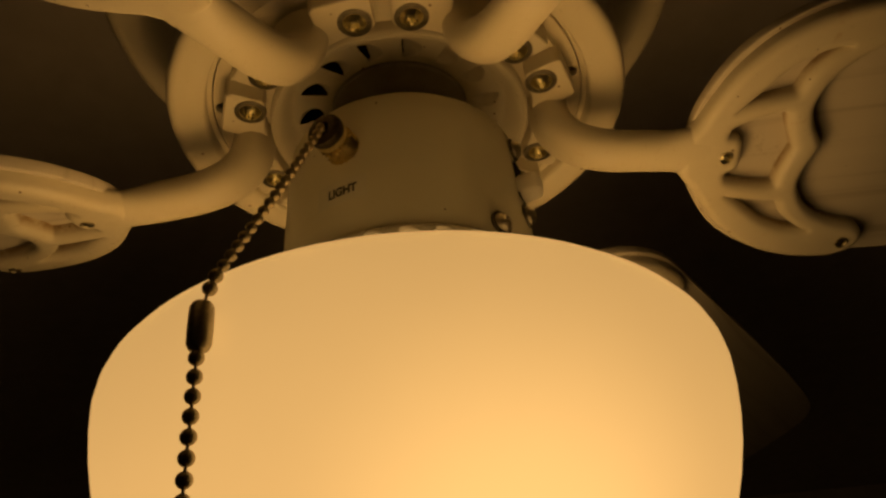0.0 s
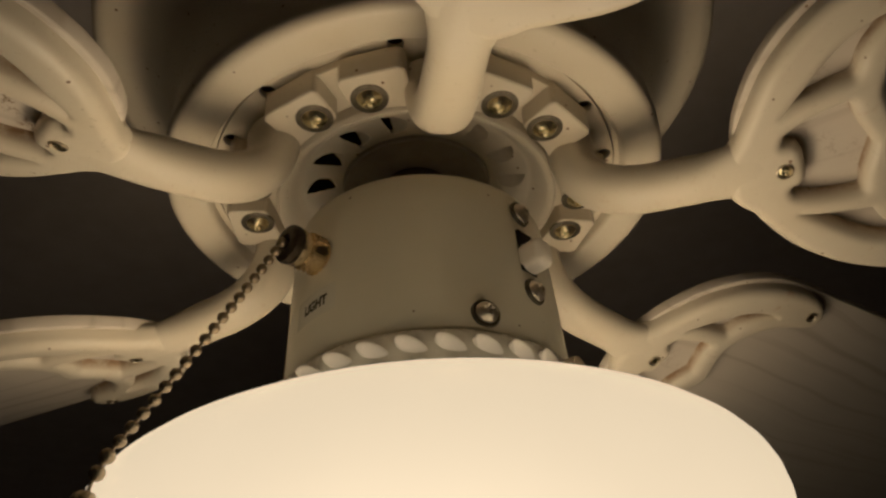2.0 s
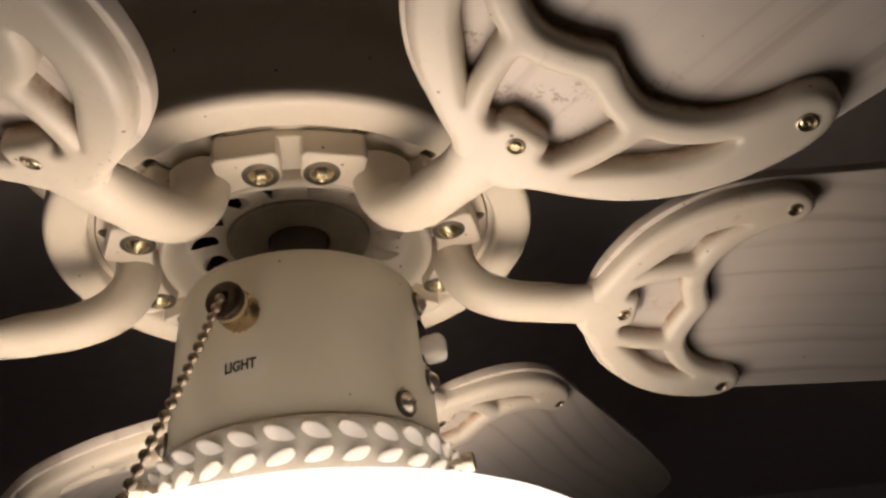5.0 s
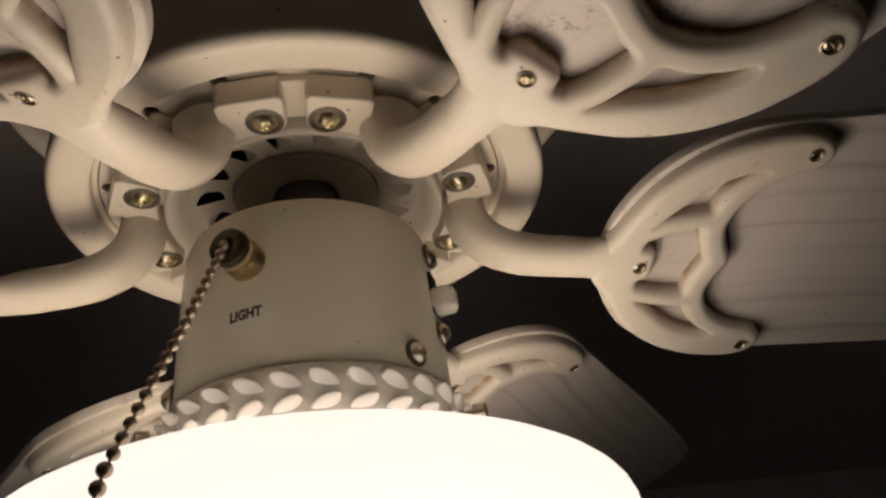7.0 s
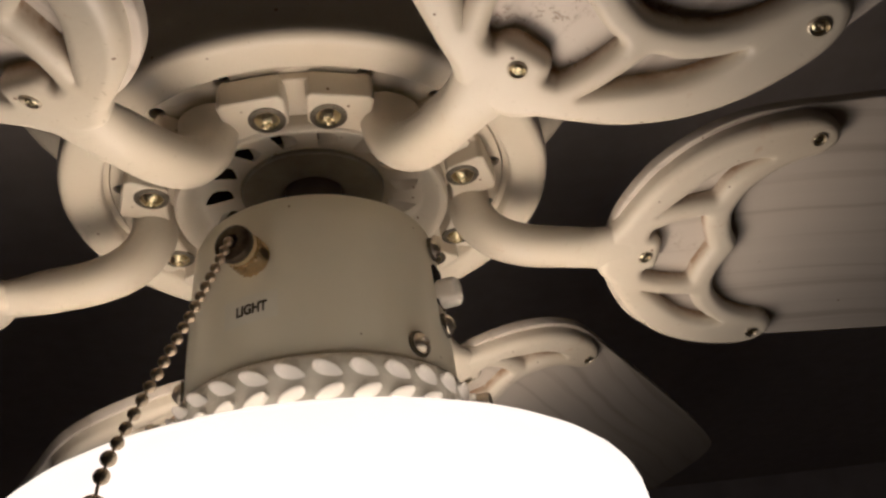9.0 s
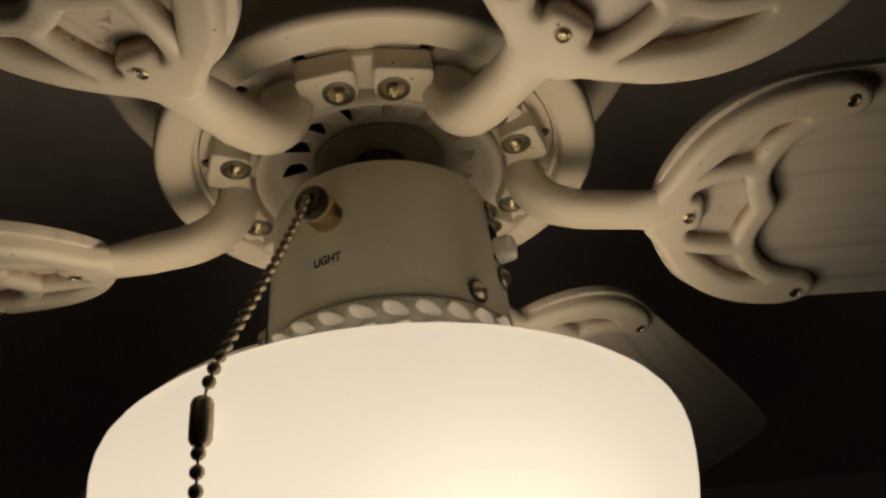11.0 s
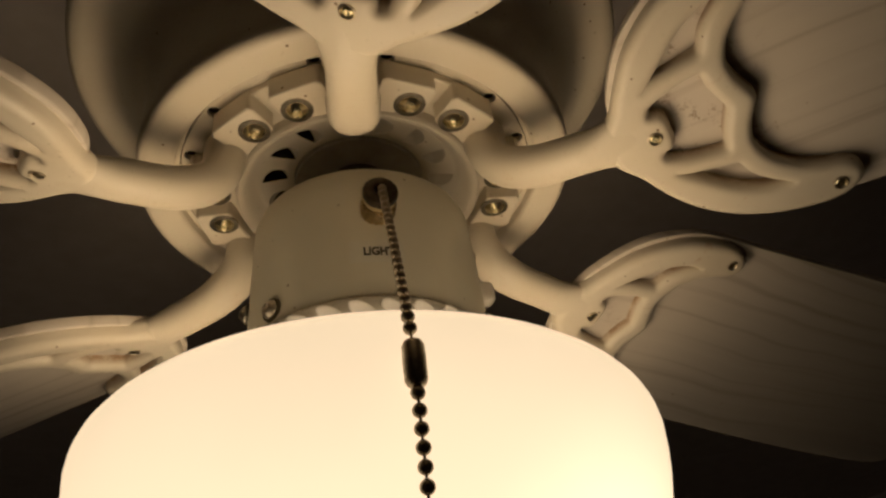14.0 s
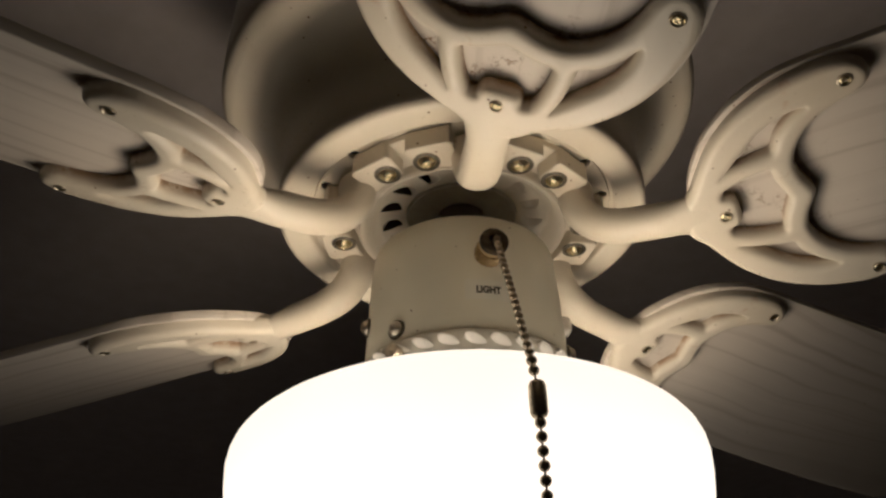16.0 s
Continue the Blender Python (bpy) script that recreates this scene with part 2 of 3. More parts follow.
def smooth_loop(points, per=6, closed=True):
    """Points on a Catmull-Rom curve through the given 2D or 3D points."""
    n = len(points)
    pts = [Vector(p) for p in points]
    out = []
    for i in range(n if closed else n - 1):
        p0 = pts[(i - 1) % n] if closed or i > 0 else pts[0]
        p1, p2 = pts[i], pts[(i + 1) % n]
        p3 = pts[(i + 2) % n] if closed or i + 2 < n else pts[-1]
        for k in range(per):
            s = k / per
            out.append(0.5 * (2 * p1 + (p2 - p0) * s + (2 * p0 - 5 * p1 + 4 * p2 - p3) * s * s + (3 * p1 - p0 - 3 * p2 + p3) * s ** 3))
    if not closed:
        out.append(pts[-1])
    return out


def plate(loops, extrude, bevel, resolution=3):
    """A flat plate in xy with holes and rounded edges; loops[0] is its outline on the flat faces."""
    cu = bpy.data.curves.new("plate", "CURVE")
    cu.dimensions, cu.fill_mode = "2D", "BOTH"
    cu.extrude, cu.bevel_depth, cu.bevel_resolution = extrude, bevel, resolution
    for loop in loops:
        sp = cu.splines.new("POLY")
        sp.points.add(len(loop) - 1)
        for p, v in zip(sp.points, loop):
            p.co = (v[0], v[1], 0, 1)
        sp.use_cyclic_u = True
    ob = bpy.data.objects.new("plate", cu)
    scene.collection.objects.link(ob)
    me = bpy.data.meshes.new_from_object(ob.evaluated_get(bpy.context.evaluated_depsgraph_get()))
    bm = bmesh.new()
    bm.from_mesh(me)
    bmesh.ops.remove_doubles(bm, verts=bm.verts, dist=1e-5)
    bpy.data.objects.remove(ob)
    bpy.data.curves.remove(cu)
    bpy.data.meshes.remove(me)
    return bm


def sweep(path, sizes, steps=18, cap=True, power=2.0, twist=None):
    """A tube along a path in the xz plane; sizes: (half width along y, half thickness) at each point."""
    bm = bmesh.new()
    rings = []
    for i, p in enumerate(path):
        d = (path[min(i + 1, len(path) - 1)] - path[max(i - 1, 0)]).normalized()
        roll = radians(twist[i]) if twist else 0.0
        side = Vector((0, math.cos(roll), math.sin(roll)))
        nrm = d.cross(side).normalized()
        w, h = sizes[i]
        ring = []
        for k in range(steps):
            a = 2 * math.pi * k / steps
            c, s = math.cos(a), math.sin(a)
            c = math.copysign(abs(c) ** (2 / power), c)
            s = math.copysign(abs(s) ** (2 / power), s)
            ring.append(bm.verts.new(p + side * (w * c) + nrm * (h * s)))
        rings.append(ring)
    for a, b in zip(rings, rings[1:]):
        for k in range(steps):
            bm.faces.new((a[k], a[(k + 1) % steps], b[(k + 1) % steps], b[k]))
    if cap:
        bm.faces.new(rings[0])
        bm.faces.new(rings[-1])
    return bm


def shift(bm, m):
    bmesh.ops.transform(bm, matrix=m, verts=bm.verts)
    return bm


def join(*bms):
    out = bms[0]
    for b in bms[1:]:
        me = bpy.data.meshes.new("join")
        b.to_mesh(me)
        b.free()
        out.from_mesh(me)
        bpy.data.meshes.remove(me)
    return out


def box(sx, sy, sz, bevel=0.0, segments=2):
    bm = bmesh.new()
    bmesh.ops.create_cube(bm, size=1)
    bmesh.ops.scale(bm, vec=(sx, sy, sz), verts=bm.verts)
    if bevel:
        bmesh.ops.bevel(bm, geom=bm.edges[:], offset=bevel, segments=segments, affect="EDGES", profile=0.5)
    return bm


def screw_head(radius, height, slots=2, steps=24):
    """A domed head with a cross recess, its top towards -z."""
    bm = bmesh.new()
    rings = []
    nr = 7
    for j in range(nr):
        f = j / (nr - 1)
        r = radius * f
        ring = []
        for i in range(steps):
            a = 2 * math.pi * i / steps
            x, y = r * math.cos(a), r * math.sin(a)
            z = -height * (1 - f ** 2.2)
            wing = min(abs(x), abs(y)) < radius * 0.12 and r < radius * 0.45
            if wing or j == 0:
                z += height * 0.40
            ring.append(bm.verts.new((x, y, z)))
            if j == 0:
                break
        rings.append(ring)
    for i in range(steps):
        bm.faces.new((rings[0][0], rings[1][i], rings[1][(i + 1) % steps]))
    for a, b in zip(rings[1:], rings[2:]):
        for i in range(steps):
            bm.faces.new((a[i], b[i], b[(i + 1) % steps], a[(i + 1) % steps]))
    return bm


# ---- the room round the fan ----
ROOM, CEIL = 1.8, HUB + CEILING_GAP
tagged(part("ceiling", shift(box(2 * ROOM + 0.4, 2 * ROOM + 0.4, 0.12), pose(0, 0, CEIL + 0.06)), ceiling_paint, None), "plain matt ceiling in the dark above the fan", "ceiling", kind="structure")
tagged(part("floor", shift(box(2 * ROOM + 0.4, 2 * ROOM + 0.4, 0.1), pose(0, 0, -0.05)), floor_wood, None), "brown floor of the dim room", "floor", kind="structure")
for name, x, y, sx, sy in (("wall_north", 0, ROOM + 0.1, 2 * ROOM + 0.4, 0.2), ("wall_south", 0, -ROOM - 0.1, 2 * ROOM + 0.4, 0.2),
                           ("wall_east", ROOM + 0.1, 0, 0.2, 2 * ROOM), ("wall_west", -ROOM - 0.1, 0, 0.2, 2 * ROOM)):
    tagged(part(name, shift(box(sx, sy, CEIL), pose(x, y, CEIL / 2)), wall_paint, None), "plain painted wall of the dim room", "wall", kind="structure")

# ---- the ceiling fan ----
fan = new("ceiling_fan")
fan.matrix_basis = pose(0, 0, HUB)
tagged(fan, "off-white six-bladed ceiling fan with soiled cast blade irons", "ceiling fan")

# motor housing: wide body, stepped in to a flat ring round the rotor
part("motor_housing", lathe([
    (0.0812, 0.036), (0.0812, 0.0104), (0.0814, 0.0098), (0.0828, 0.0095), (0.0833, 0.0090), (0.0834, 0.0055), (0.0838, 0.0040), (0.0850, 0.0030), (0.0950, 0.0026), (0.0972, 0.0030), (0.0987, 0.0042), (0.0995, 0.0064), (0.0997, 0.0100), (0.0994, 0.0180),
    (0.0984, 0.0290), (0.0986, 0.0390), (0.1004, 0.0480), (0.1042, 0.0570), (0.1098, 0.0640), (0.1165, 0.0686), (0.1235, 0.0706), (0.1300, 0.0716), (0.1344, 0.0736), (0.1372, 0.0775), (0.1382, 0.0830),
    (0.1384, 0.100), (0.1375, 0.135), (0.1340, 0.155), (0.1250, 0.170), (0.1050, 0.180), (0.0700, 0.186), (0.0680, 0.190), (0.0720, CEILING_GAP - 0.03), (0.0760, CEILING_GAP)], 128),
    enamel_white, fan, "wide off-white motor housing with a flat lower ring")
part("motor_core", lathe([(0.0, 0.0370), (0.0812, 0.0370), (0.0812, 0.0350), (0.0, 0.0350)], 64), dark_core, fan, "dark inside of the motor")


def circle(r, x=0.0, y=0.0, n=32, turn=1):
    return [Vector((x + r * math.cos(turn * 2 * math.pi * i / n), y + r * math.sin(turn * 2 * math.pi * i / n))) for i in range(n)]


vents = [circle(0.0033, 0.0770 * math.cos(radians(60 * k + a)), 0.0770 * math.sin(radians(60 * k + a)), 20, -1) for k in range(6) for a in (-11, 11)]
part("rotor_plate", shift(plate([circle(0.0804, n=128), circle(0.0570, n=96, turn=-1)] + vents, 0.0014, 0.0003, 1), pose(0, 0, 0.0113)), enamel_white, fan, "flat off-white rotor plate with round vent holes")

# rotor: flat flywheel that carries the irons, with a dished, louvred centre


def flywheel_outline():
    """Six broad spokes between the irons, cut back where the arms pass."""
    out = []
    for i in range(360):
        off = abs((i + 30) % 60 - 30)
        k = min(1.0, max(0.0, (off - 16.0) / 2.0))
        r = 0.0600 + (0.0742 - 0.0600) * k * k * (3 - 2 * k)
        out.append(Vector((r * math.cos(radians(i)), r * math.sin(radians(i)))))
    return out


hole = [Vector((0.0545 * math.cos(radians(-6 * i)), 0.0545 * math.sin(radians(-6 * i)))) for i in range(60)]
put("flywheel", finish(shift(plate([flywheel_outline(), hole], 0.0072, 0.0008, 2), pose(0, 0, 0.0143)), "flywheel", enamel_white, 179, True), fan)


def louvred_dish():
    """A shallow dish with fifteen lanced louvres: each is a lip pressed upwards that leaves a slit along one side."""
    bm = bmesh.new()
    steps, count = 720, 15

    def pressed(q, i):
        """How far the sheet is pressed up here."""
        u = (0.0448 - q) / 0.0116
        if not 0 < u < 1:
            return 0.0
        ang = (360 * i / steps + 83.0 + 180 / count) % (360 / count) - 180 / count
        arc = radians(ang) * q - 0.0010 * u
        shape = (4 * u * (1 - u)) ** 0.75
        width = 0.0080 * shape ** 0.7
        if not 0 <= arc < width:
            return 0.0
        return 0.0072 * shape * (1 - arc / width) ** 0.9
    prof = [(0.0560, 0.0125), (0.0564, 0.0020), (0.0562, 0.0004), (0.0553, -0.0005), (0.0539, -0.0003), (0.0522, 0.0012), (0.0504, 0.0034), (0.0488, 0.0056), (0.0474, 0.0073)]
    r = 0.0462
    while r > 0.0312:
        prof.append((r, 0.0080 + (0.0462 - r) * 0.19))
        r -= 0.0003
    prof += [(0.0303, 0.0111), (0.0301, 0.0120), (0.0301, 0.0160)]
    lift = [[pressed(q, i) for i in range(steps)] for q, z in prof]
    rings = [[bm.verts.new((q * math.cos(2 * math.pi * i / steps), q * math.sin(2 * math.pi * i / steps), z + up[i])) for i in range(steps)] for (q, z), up in zip(prof, lift)]
    for a, b, ua, ub in zip(rings, rings[1:], lift, lift[1:]):
        for i in range(steps):
            k = (i + 1) % steps
            if ua[k] - ua[i] > 0.0008 or ub[k] - ub[i] > 0.0008:
                continue
            bm.faces.new((a[i], b[i], b[k], a[k]))
    return bm


part("louvred_dish", louvred_dish(), enamel_white, fan, "dished rotor cover with curved vent slots", angle=50)
# hub plate: its grey holds the shadow that lies over the rotor's middle
part("hub_plate", lathe([(0.0299, 0.0160), (0.0299, 0.0098), (0.0294, 0.0092), (0.0140, 0.0094), (0.0130, 0.0101), (0.0128, 0.0350)], 96), hub_shade_grey, fan, "plate in the middle of the rotor, greyed for the shadow on it")

# ---- blade irons and blades ----
PITCH = 17.4
DROP = -0.0343        # height of the irons' lower face on the blade's middle line
DEPTH = 0.0076        # from that face to the blade


def mirrored(half):
    """A closed loop from points with y >= 0, first and last on the axis or joined across it."""
    other = [(x, -y) for x, y in reversed(half) if y > 1e-6]
    return half + other


PALM = mirrored([(0.1188, 0.0), (0.1192, 0.0062), (0.1212, 0.0098), (0.1250, 0.0142), (0.1298, 0.0228), (0.1382, 0.0356), (0.1510, 0.0472), (0.1668, 0.0550), (0.1838, 0.0586),
                 (0.1935, 0.0581), (0.1990, 0.0550), (0.2000, 0.0512), (0.1965, 0.0480), (0.1890, 0.0455), (0.1800, 0.0412), (0.1722, 0.0345), (0.1672, 0.0265), (0.1652, 0.0185),
                 (0.1668, 0.0100), (0.1697, 0.0035), (0.1710, 0.0)])
WINDOW_MID = mirrored([(0.1391, 0.0), (0.1390, 0.0044), (0.1378, 0.0064), (0.1352, 0.0074), (0.1337, 0.0092), (0.1340, 0.0120), (0.1362, 0.0148), (0.1445, 0.0180), (0.1560, 0.0200), (0.1598, 0.0180), (0.1608, 0.0120), (0.1640, 0.0035), (0.1650, 0.0)])
WINDOW_SIDE = [(0.1358, 0.0198), (0.1440, 0.0220), (0.1545, 0.0240), (0.1613, 0.0255), (0.1651, 0.0330), (0.1712, 0.0396), (0.1780, 0.0446), (0.1752, 0.0466), (0.1660, 0.0450), (0.1555, 0.0397), (0.1458, 0.0310), (0.1382, 0.0236)]


def grown(loop, d):
    """A closed loop that runs clockwise, moved outwards by d."""
    out = []
    for i, p in enumerate(loop):
        t = (loop[(i + 1) % len(loop)] - loop[i - 1]).normalized()
        out.append(p + Vector((-t.y, t.x)) * d)
    return out


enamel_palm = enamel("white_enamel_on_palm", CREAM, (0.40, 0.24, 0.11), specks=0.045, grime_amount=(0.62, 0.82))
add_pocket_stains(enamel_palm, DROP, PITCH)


def iron_mesh():
    """One cast blade iron in the fan's axes, pointing along +x: its palm, its arm and the pad under the flywheel."""
    tilt = pose(0, 0, DROP) @ pose(0, 0, 0, -PITCH)
    bevel = 0.0042
    side = grown(smooth_loop(WINDOW_SIDE, 5), -0.0019)
    palm = plate([grown(smooth_loop(PALM, 5), -0.0007), grown(smooth_loop(WINDOW_MID, 5), 0.0019), side, [Vector((p.x, -p.y)) for p in reversed(side)]], 0.0013, bevel, 6)
    shift(palm, tilt @ pose(0, 0, 0.0055))
    path = smooth_loop([(0.0650, 0, 0.0060), (0.0652, 0, -0.0030), (0.0677, 0, -0.0108), (0.0744, 0, -0.0185), (0.0866, 0, -0.0238), (0.1030, 0, -0.0262), (0.1170, 0, -0.0281), (0.1330, 0, -0.0294)], 6, closed=False)
    n = len(path) - 1
    run = [min(1.0, i / n * 1.5) for i in range(n + 1)]
    flare = [max(0.0, (i / n - 0.74) / 0.26) for i in range(n + 1)]
    arm = sweep(path, [(0.0116 - 0.0024 * u + 0.0080 * v ** 2.0, 0.0090 - 0.0010 * u - 0.0038 * v) for u, v in zip(run, flare)], 30, power=2.2, twist=[-PITCH * v ** 0.8 for v in flare])

    def polar(r, a):
        return (r * math.cos(radians(a)), r * math.sin(radians(a)))
    pad = plate([[Vector(p) for p in (polar(0.0752, -25.4), polar(0.0760, -11), polar(0.0750, -9.6), polar(0.0690, -8.6), polar(0.0680, 0), polar(0.0690, 8.6), polar(0.0750, 9.6), polar(0.0760, 11), polar(0.0752, 25.4), polar(0.0735, 26.3), polar(0.0622, 26.0), polar(0.0608, 25.0),
                 polar(0.0595, 12), polar(0.0590, 0), polar(0.0595, -12), polar(0.0608, -25.0), polar(0.0622, -26.0), polar(0.0735, -26.3))]], 0.0046, 0.0010, 2)
    shift(pad, pose(0, 0, 0.0036))
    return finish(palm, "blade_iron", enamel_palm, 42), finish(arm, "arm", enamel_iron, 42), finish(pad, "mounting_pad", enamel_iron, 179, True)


def blade_outline():
    half = [(0.1202, 0.0), (0.1208, 0.0100), (0.1247, 0.0232), (0.1345, 0.0395), (0.1485, 0.0518), (0.1660, 0.0600), (0.1850, 0.0630), (0.2050, 0.0638), (0.2600, 0.0668),
            (0.3300, 0.0705), (0.4000, 0.0728), (0.4550, 0.0725), (0.4800, 0.0690), (0.4930, 0.0580), (0.4985, 0.0350), (0.5000, 0.0)]
    return smooth_loop(mirrored(half), 5)


iron_me, arm_me, pad_me = iron_mesh()
blade_me = finish(shift(plate([blade_outline()], 0.0019, 0.0007, 2), pose(0, 0, 0.0026)), "blade", blade_white, 40)
hub_screw_me = finish(screw_head(0.0046, 0.0027), "screw", bright_brass, 60)
washer_me = finish(lathe([(0.0, 0), (0.0030, -0.0004), (0.0060, -0.0005), (0.0066, -0.0002), (0.0067, 0.0006)], 28), "washer", washer_steel)
palm_screw_me = finish(screw_head(0.0024, 0.0010), "screw", bright_brass, 60)
cup_me = finish(lathe([(0.0022, -0.0002), (0.0025, -0.0007), (0.0029, -0.0005), (0.0031, 0.0005)], 24), "screw_cup", zinc)
for k in range(6):
    turn = pose(0, 0, 0, 0, 0, -120 + 60 * k)
    tilt = turn @ pose(0, 0, DROP) @ pose(0, 0, 0, -PITCH)
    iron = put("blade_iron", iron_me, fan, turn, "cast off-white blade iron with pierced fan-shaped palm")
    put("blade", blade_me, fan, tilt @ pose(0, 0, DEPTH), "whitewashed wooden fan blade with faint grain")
    put("arm", arm_me, iron)
    put("mounting_pad", pad_me, iron)
    back = turn.inverted()
    for s in (-1, 1):
        a = radians(20.5 * s)
        spot = pose(0.065 * math.cos(a), 0.065 * math.sin(a), -0.0021)
        put("washer", washer_me, iron, spot)
        put("screw", hub_screw_me, iron, spot @ pose(0, 0, -0.0003, 0, 0, 37 * k + 61 * s), "brass cross-head screw")
    for u, w, z in ((0.1342, 0.0, 0.0), (0.1935, 0.0532, 0.0), (0.1935, -0.0532, 0.0)):
        spot = back @ tilt @ pose(u, w, z)
        put("screw_cup", cup_me, iron, spot)
        put("screw", palm_screw_me, iron, spot @ pose(0, 0, 0.0002, 0, 0, 50 * k + 900 * w), "small screw holding the blade")

# ---- switch housing ----
R_HOUSE = 0.0492
housing = part("switch_housing", lathe([
    (0.0, -0.0150), (0.0180, -0.0150), (0.0180, -0.0212), (0.0400, -0.0205), (0.0440, -0.0209), (0.0462, -0.0224), (0.0472, -0.0250), (0.0479, -0.0340), (0.0484, -0.0440), (0.0488, -0.0550), (0.0492, -0.0650), (0.0497, -0.0780), (0.0500, -0.0852),
    (0.0494, -0.0862), (0.0400, -0.0864), (0.0, -0.0864)], 128), enamel_housing, fan, "satin off-white switch housing cup")
part("shaft", lathe([(0.0, 0.0350), (0.0118, 0.0350), (0.0118, -0.0155), (0.0, -0.0155)], 40), dark_core, fan, "dark hollow shaft above the switch housing")


def house_radius(z):
    return 0.0479 + (-0.034 - z) * 0.040


def on_housing(azimuth, z, out=0.0):
    """The pose on the housing's side whose local -z points outwards and local y up."""
    a = radians(azimuth)
    r = house_radius(z) + out
    right = Vector((-math.sin(a), math.cos(a), 0))
    outward = Vector((math.cos(a), math.sin(a), 0))
    up = Vector((0, 0, 1))
    m = Matrix((right, up, -outward)).transposed().to_4x4()
    if m.to_3x3().determinant() < 0:
        m = Matrix((-right, up, -outward)).transposed().to_4x4()
    m.translation = outward * r + up * z
    return m


side_washer = finish(lathe([(0.0024, 0), (0.0030, -0.0006), (0.0046, -0.0006), (0.0049, 0.0004)], 24), "washer", washer_steel)
side_screw = finish(join(screw_head(0.0036, 0.0022), shift(lathe([(0.0036, 0), (0.0038, 0.0006), (0.0030, 0.0014), (0.0, 0.0016)], 24), pose(0, 0, 0))), "screw", zinc, 30)
for az, z in ((-45.5, -0.0800), (-165.0, -0.0800), (75.0, -0.0800), (-19.5, -0.0648), (-20.0, -0.0318), (160.0, -0.0648)):
    put("screw", side_screw, housing, on_housing(az, z, 0.0018), "shiny cross-head screw")
    put("washer", side_washer, housing, on_housing(az, z, 0.0004))

# reversing switch: small slot with an ivory slider
part("switch_slot", box(0.0080, 0.0170, 0.0012, 0.0004), black_rubber, housing, "dark slot of the reversing switch", on_housing(-20.0, -0.0490, 0.0002))
part("switch_slider", shift(box(0.0086, 0.0105, 0.0110, 0.0030, 4), pose(0, 0, -0.0032)), ivory_plastic, housing, "ivory plastic slider of the reversing switch", on_housing(-20.0, -0.0520, 0.0))

# pull-switch nut and bell mouth
KNOB = on_housing(-112.6, -0.0470)


def knurled(radius, length, teeth=18, rows=6):
    bm = bmesh.new()
    rings = []
    for j in range(rows + 1):
        ring = []
        for i in range(teeth * 2):
            a = math.pi * i / teeth
            r = radius + (0.00075 if (i + j) % 2 else -0.00075) * (1 if 0 < j < rows else 0)
            ring.append(bm.verts.new((r * math.cos(a), r * math.sin(a), -length * j / rows)))
        rings.append(ring)
    n = teeth * 2
    for a, b in zip(rings, rings[1:]):
        for i in range(n):
            bm.faces.new((a[i], b[i], b[(i + 1) % n], a[(i + 1) % n]))
    bm.faces.new(rings[-1])
    return bm


part("knurled_nut", knurled(0.0062, 0.0070, 18, 8), nut_brass, housing, "knurled brass nut", KNOB, 4)
part("nut_collar", lathe([(0.0060, -0.0066), (0.0060, -0.0074), (0.0063, -0.0080), (0.0065, -0.0090), (0.0065, -0.0104), (0.0060, -0.0106)], 36), brass, housing, "smooth brass collar", KNOB)
part("bell_mouth", lathe([(0.0058, -0.0100), (0.0064, -0.0104), (0.0067, -0.0112), (0.0068, -0.0124), (0.0065, -0.0136), (0.0056, -0.0143), (0.0040, -0.0146), (0.0027, -0.0144), (0.0020, -0.0136), (0.0017, -0.0115), (0.0, -0.0112)], 36), shaded_brass, housing, "tarnished brass bell mouth of the pull switch, coloured dark for shade", KNOB)


def bent_text(words, azimuth, z, size, lift):
    """Lettering that follows the housing's curve."""
    cu = bpy.data.curves.new("lettering", "FONT")
    cu.body, cu.size, cu.align_x, cu.align_y = words, size, "CENTER", "CENTER"
    cu.offset = 0.00020
    ob = bpy.data.objects.new("lettering", cu)
    scene.collection.objects.link(ob)
    me = bpy.data.meshes.new_from_object(ob.evaluated_get(bpy.context.evaluated_depsgraph_get()))
    bm = bmesh.new()
    bm.from_mesh(me)
    bpy.data.objects.remove(ob)
    bpy.data.curves.remove(cu)
    bpy.data.meshes.remove(me)
    for v in bm.verts:
        zz = z + v.co.y
        r = house_radius(zz) + lift
        a = radians(azimuth) + v.co.x * 0.80 / r
        v.co = (r * math.cos(a), r * math.sin(a), zz)
    return bm


part("lettering", bent_text("LIGHT", -113.3, -0.0661, 0.0052, 0.00030), print_ink, housing, "small black printed word LIGHT")


def clear_label():
    bm = bmesh.new()
    rows = []
    for j in range(2):
        z = -0.0605 - 0.0105 * j
        rows.append([bm.verts.new(((house_radius(z) + 0.00014) * math.cos(radians(-126 + i * 2)), (house_radius(z) + 0.00014) * math.sin(radians(-126 + i * 2)), z)) for i in range(13)])
    for i in range(12):
        bm.faces.new((rows[0][i], rows[1][i], rows[1][i + 1], rows[0][i + 1]))
    return bm


film_mat = plain("label_film", (0.72, 0.69, 0.55), 0.22, 200.0, 0.02, 0.0001)
part("label_film", clear_label(), film_mat, housing, "thin glossy label film")

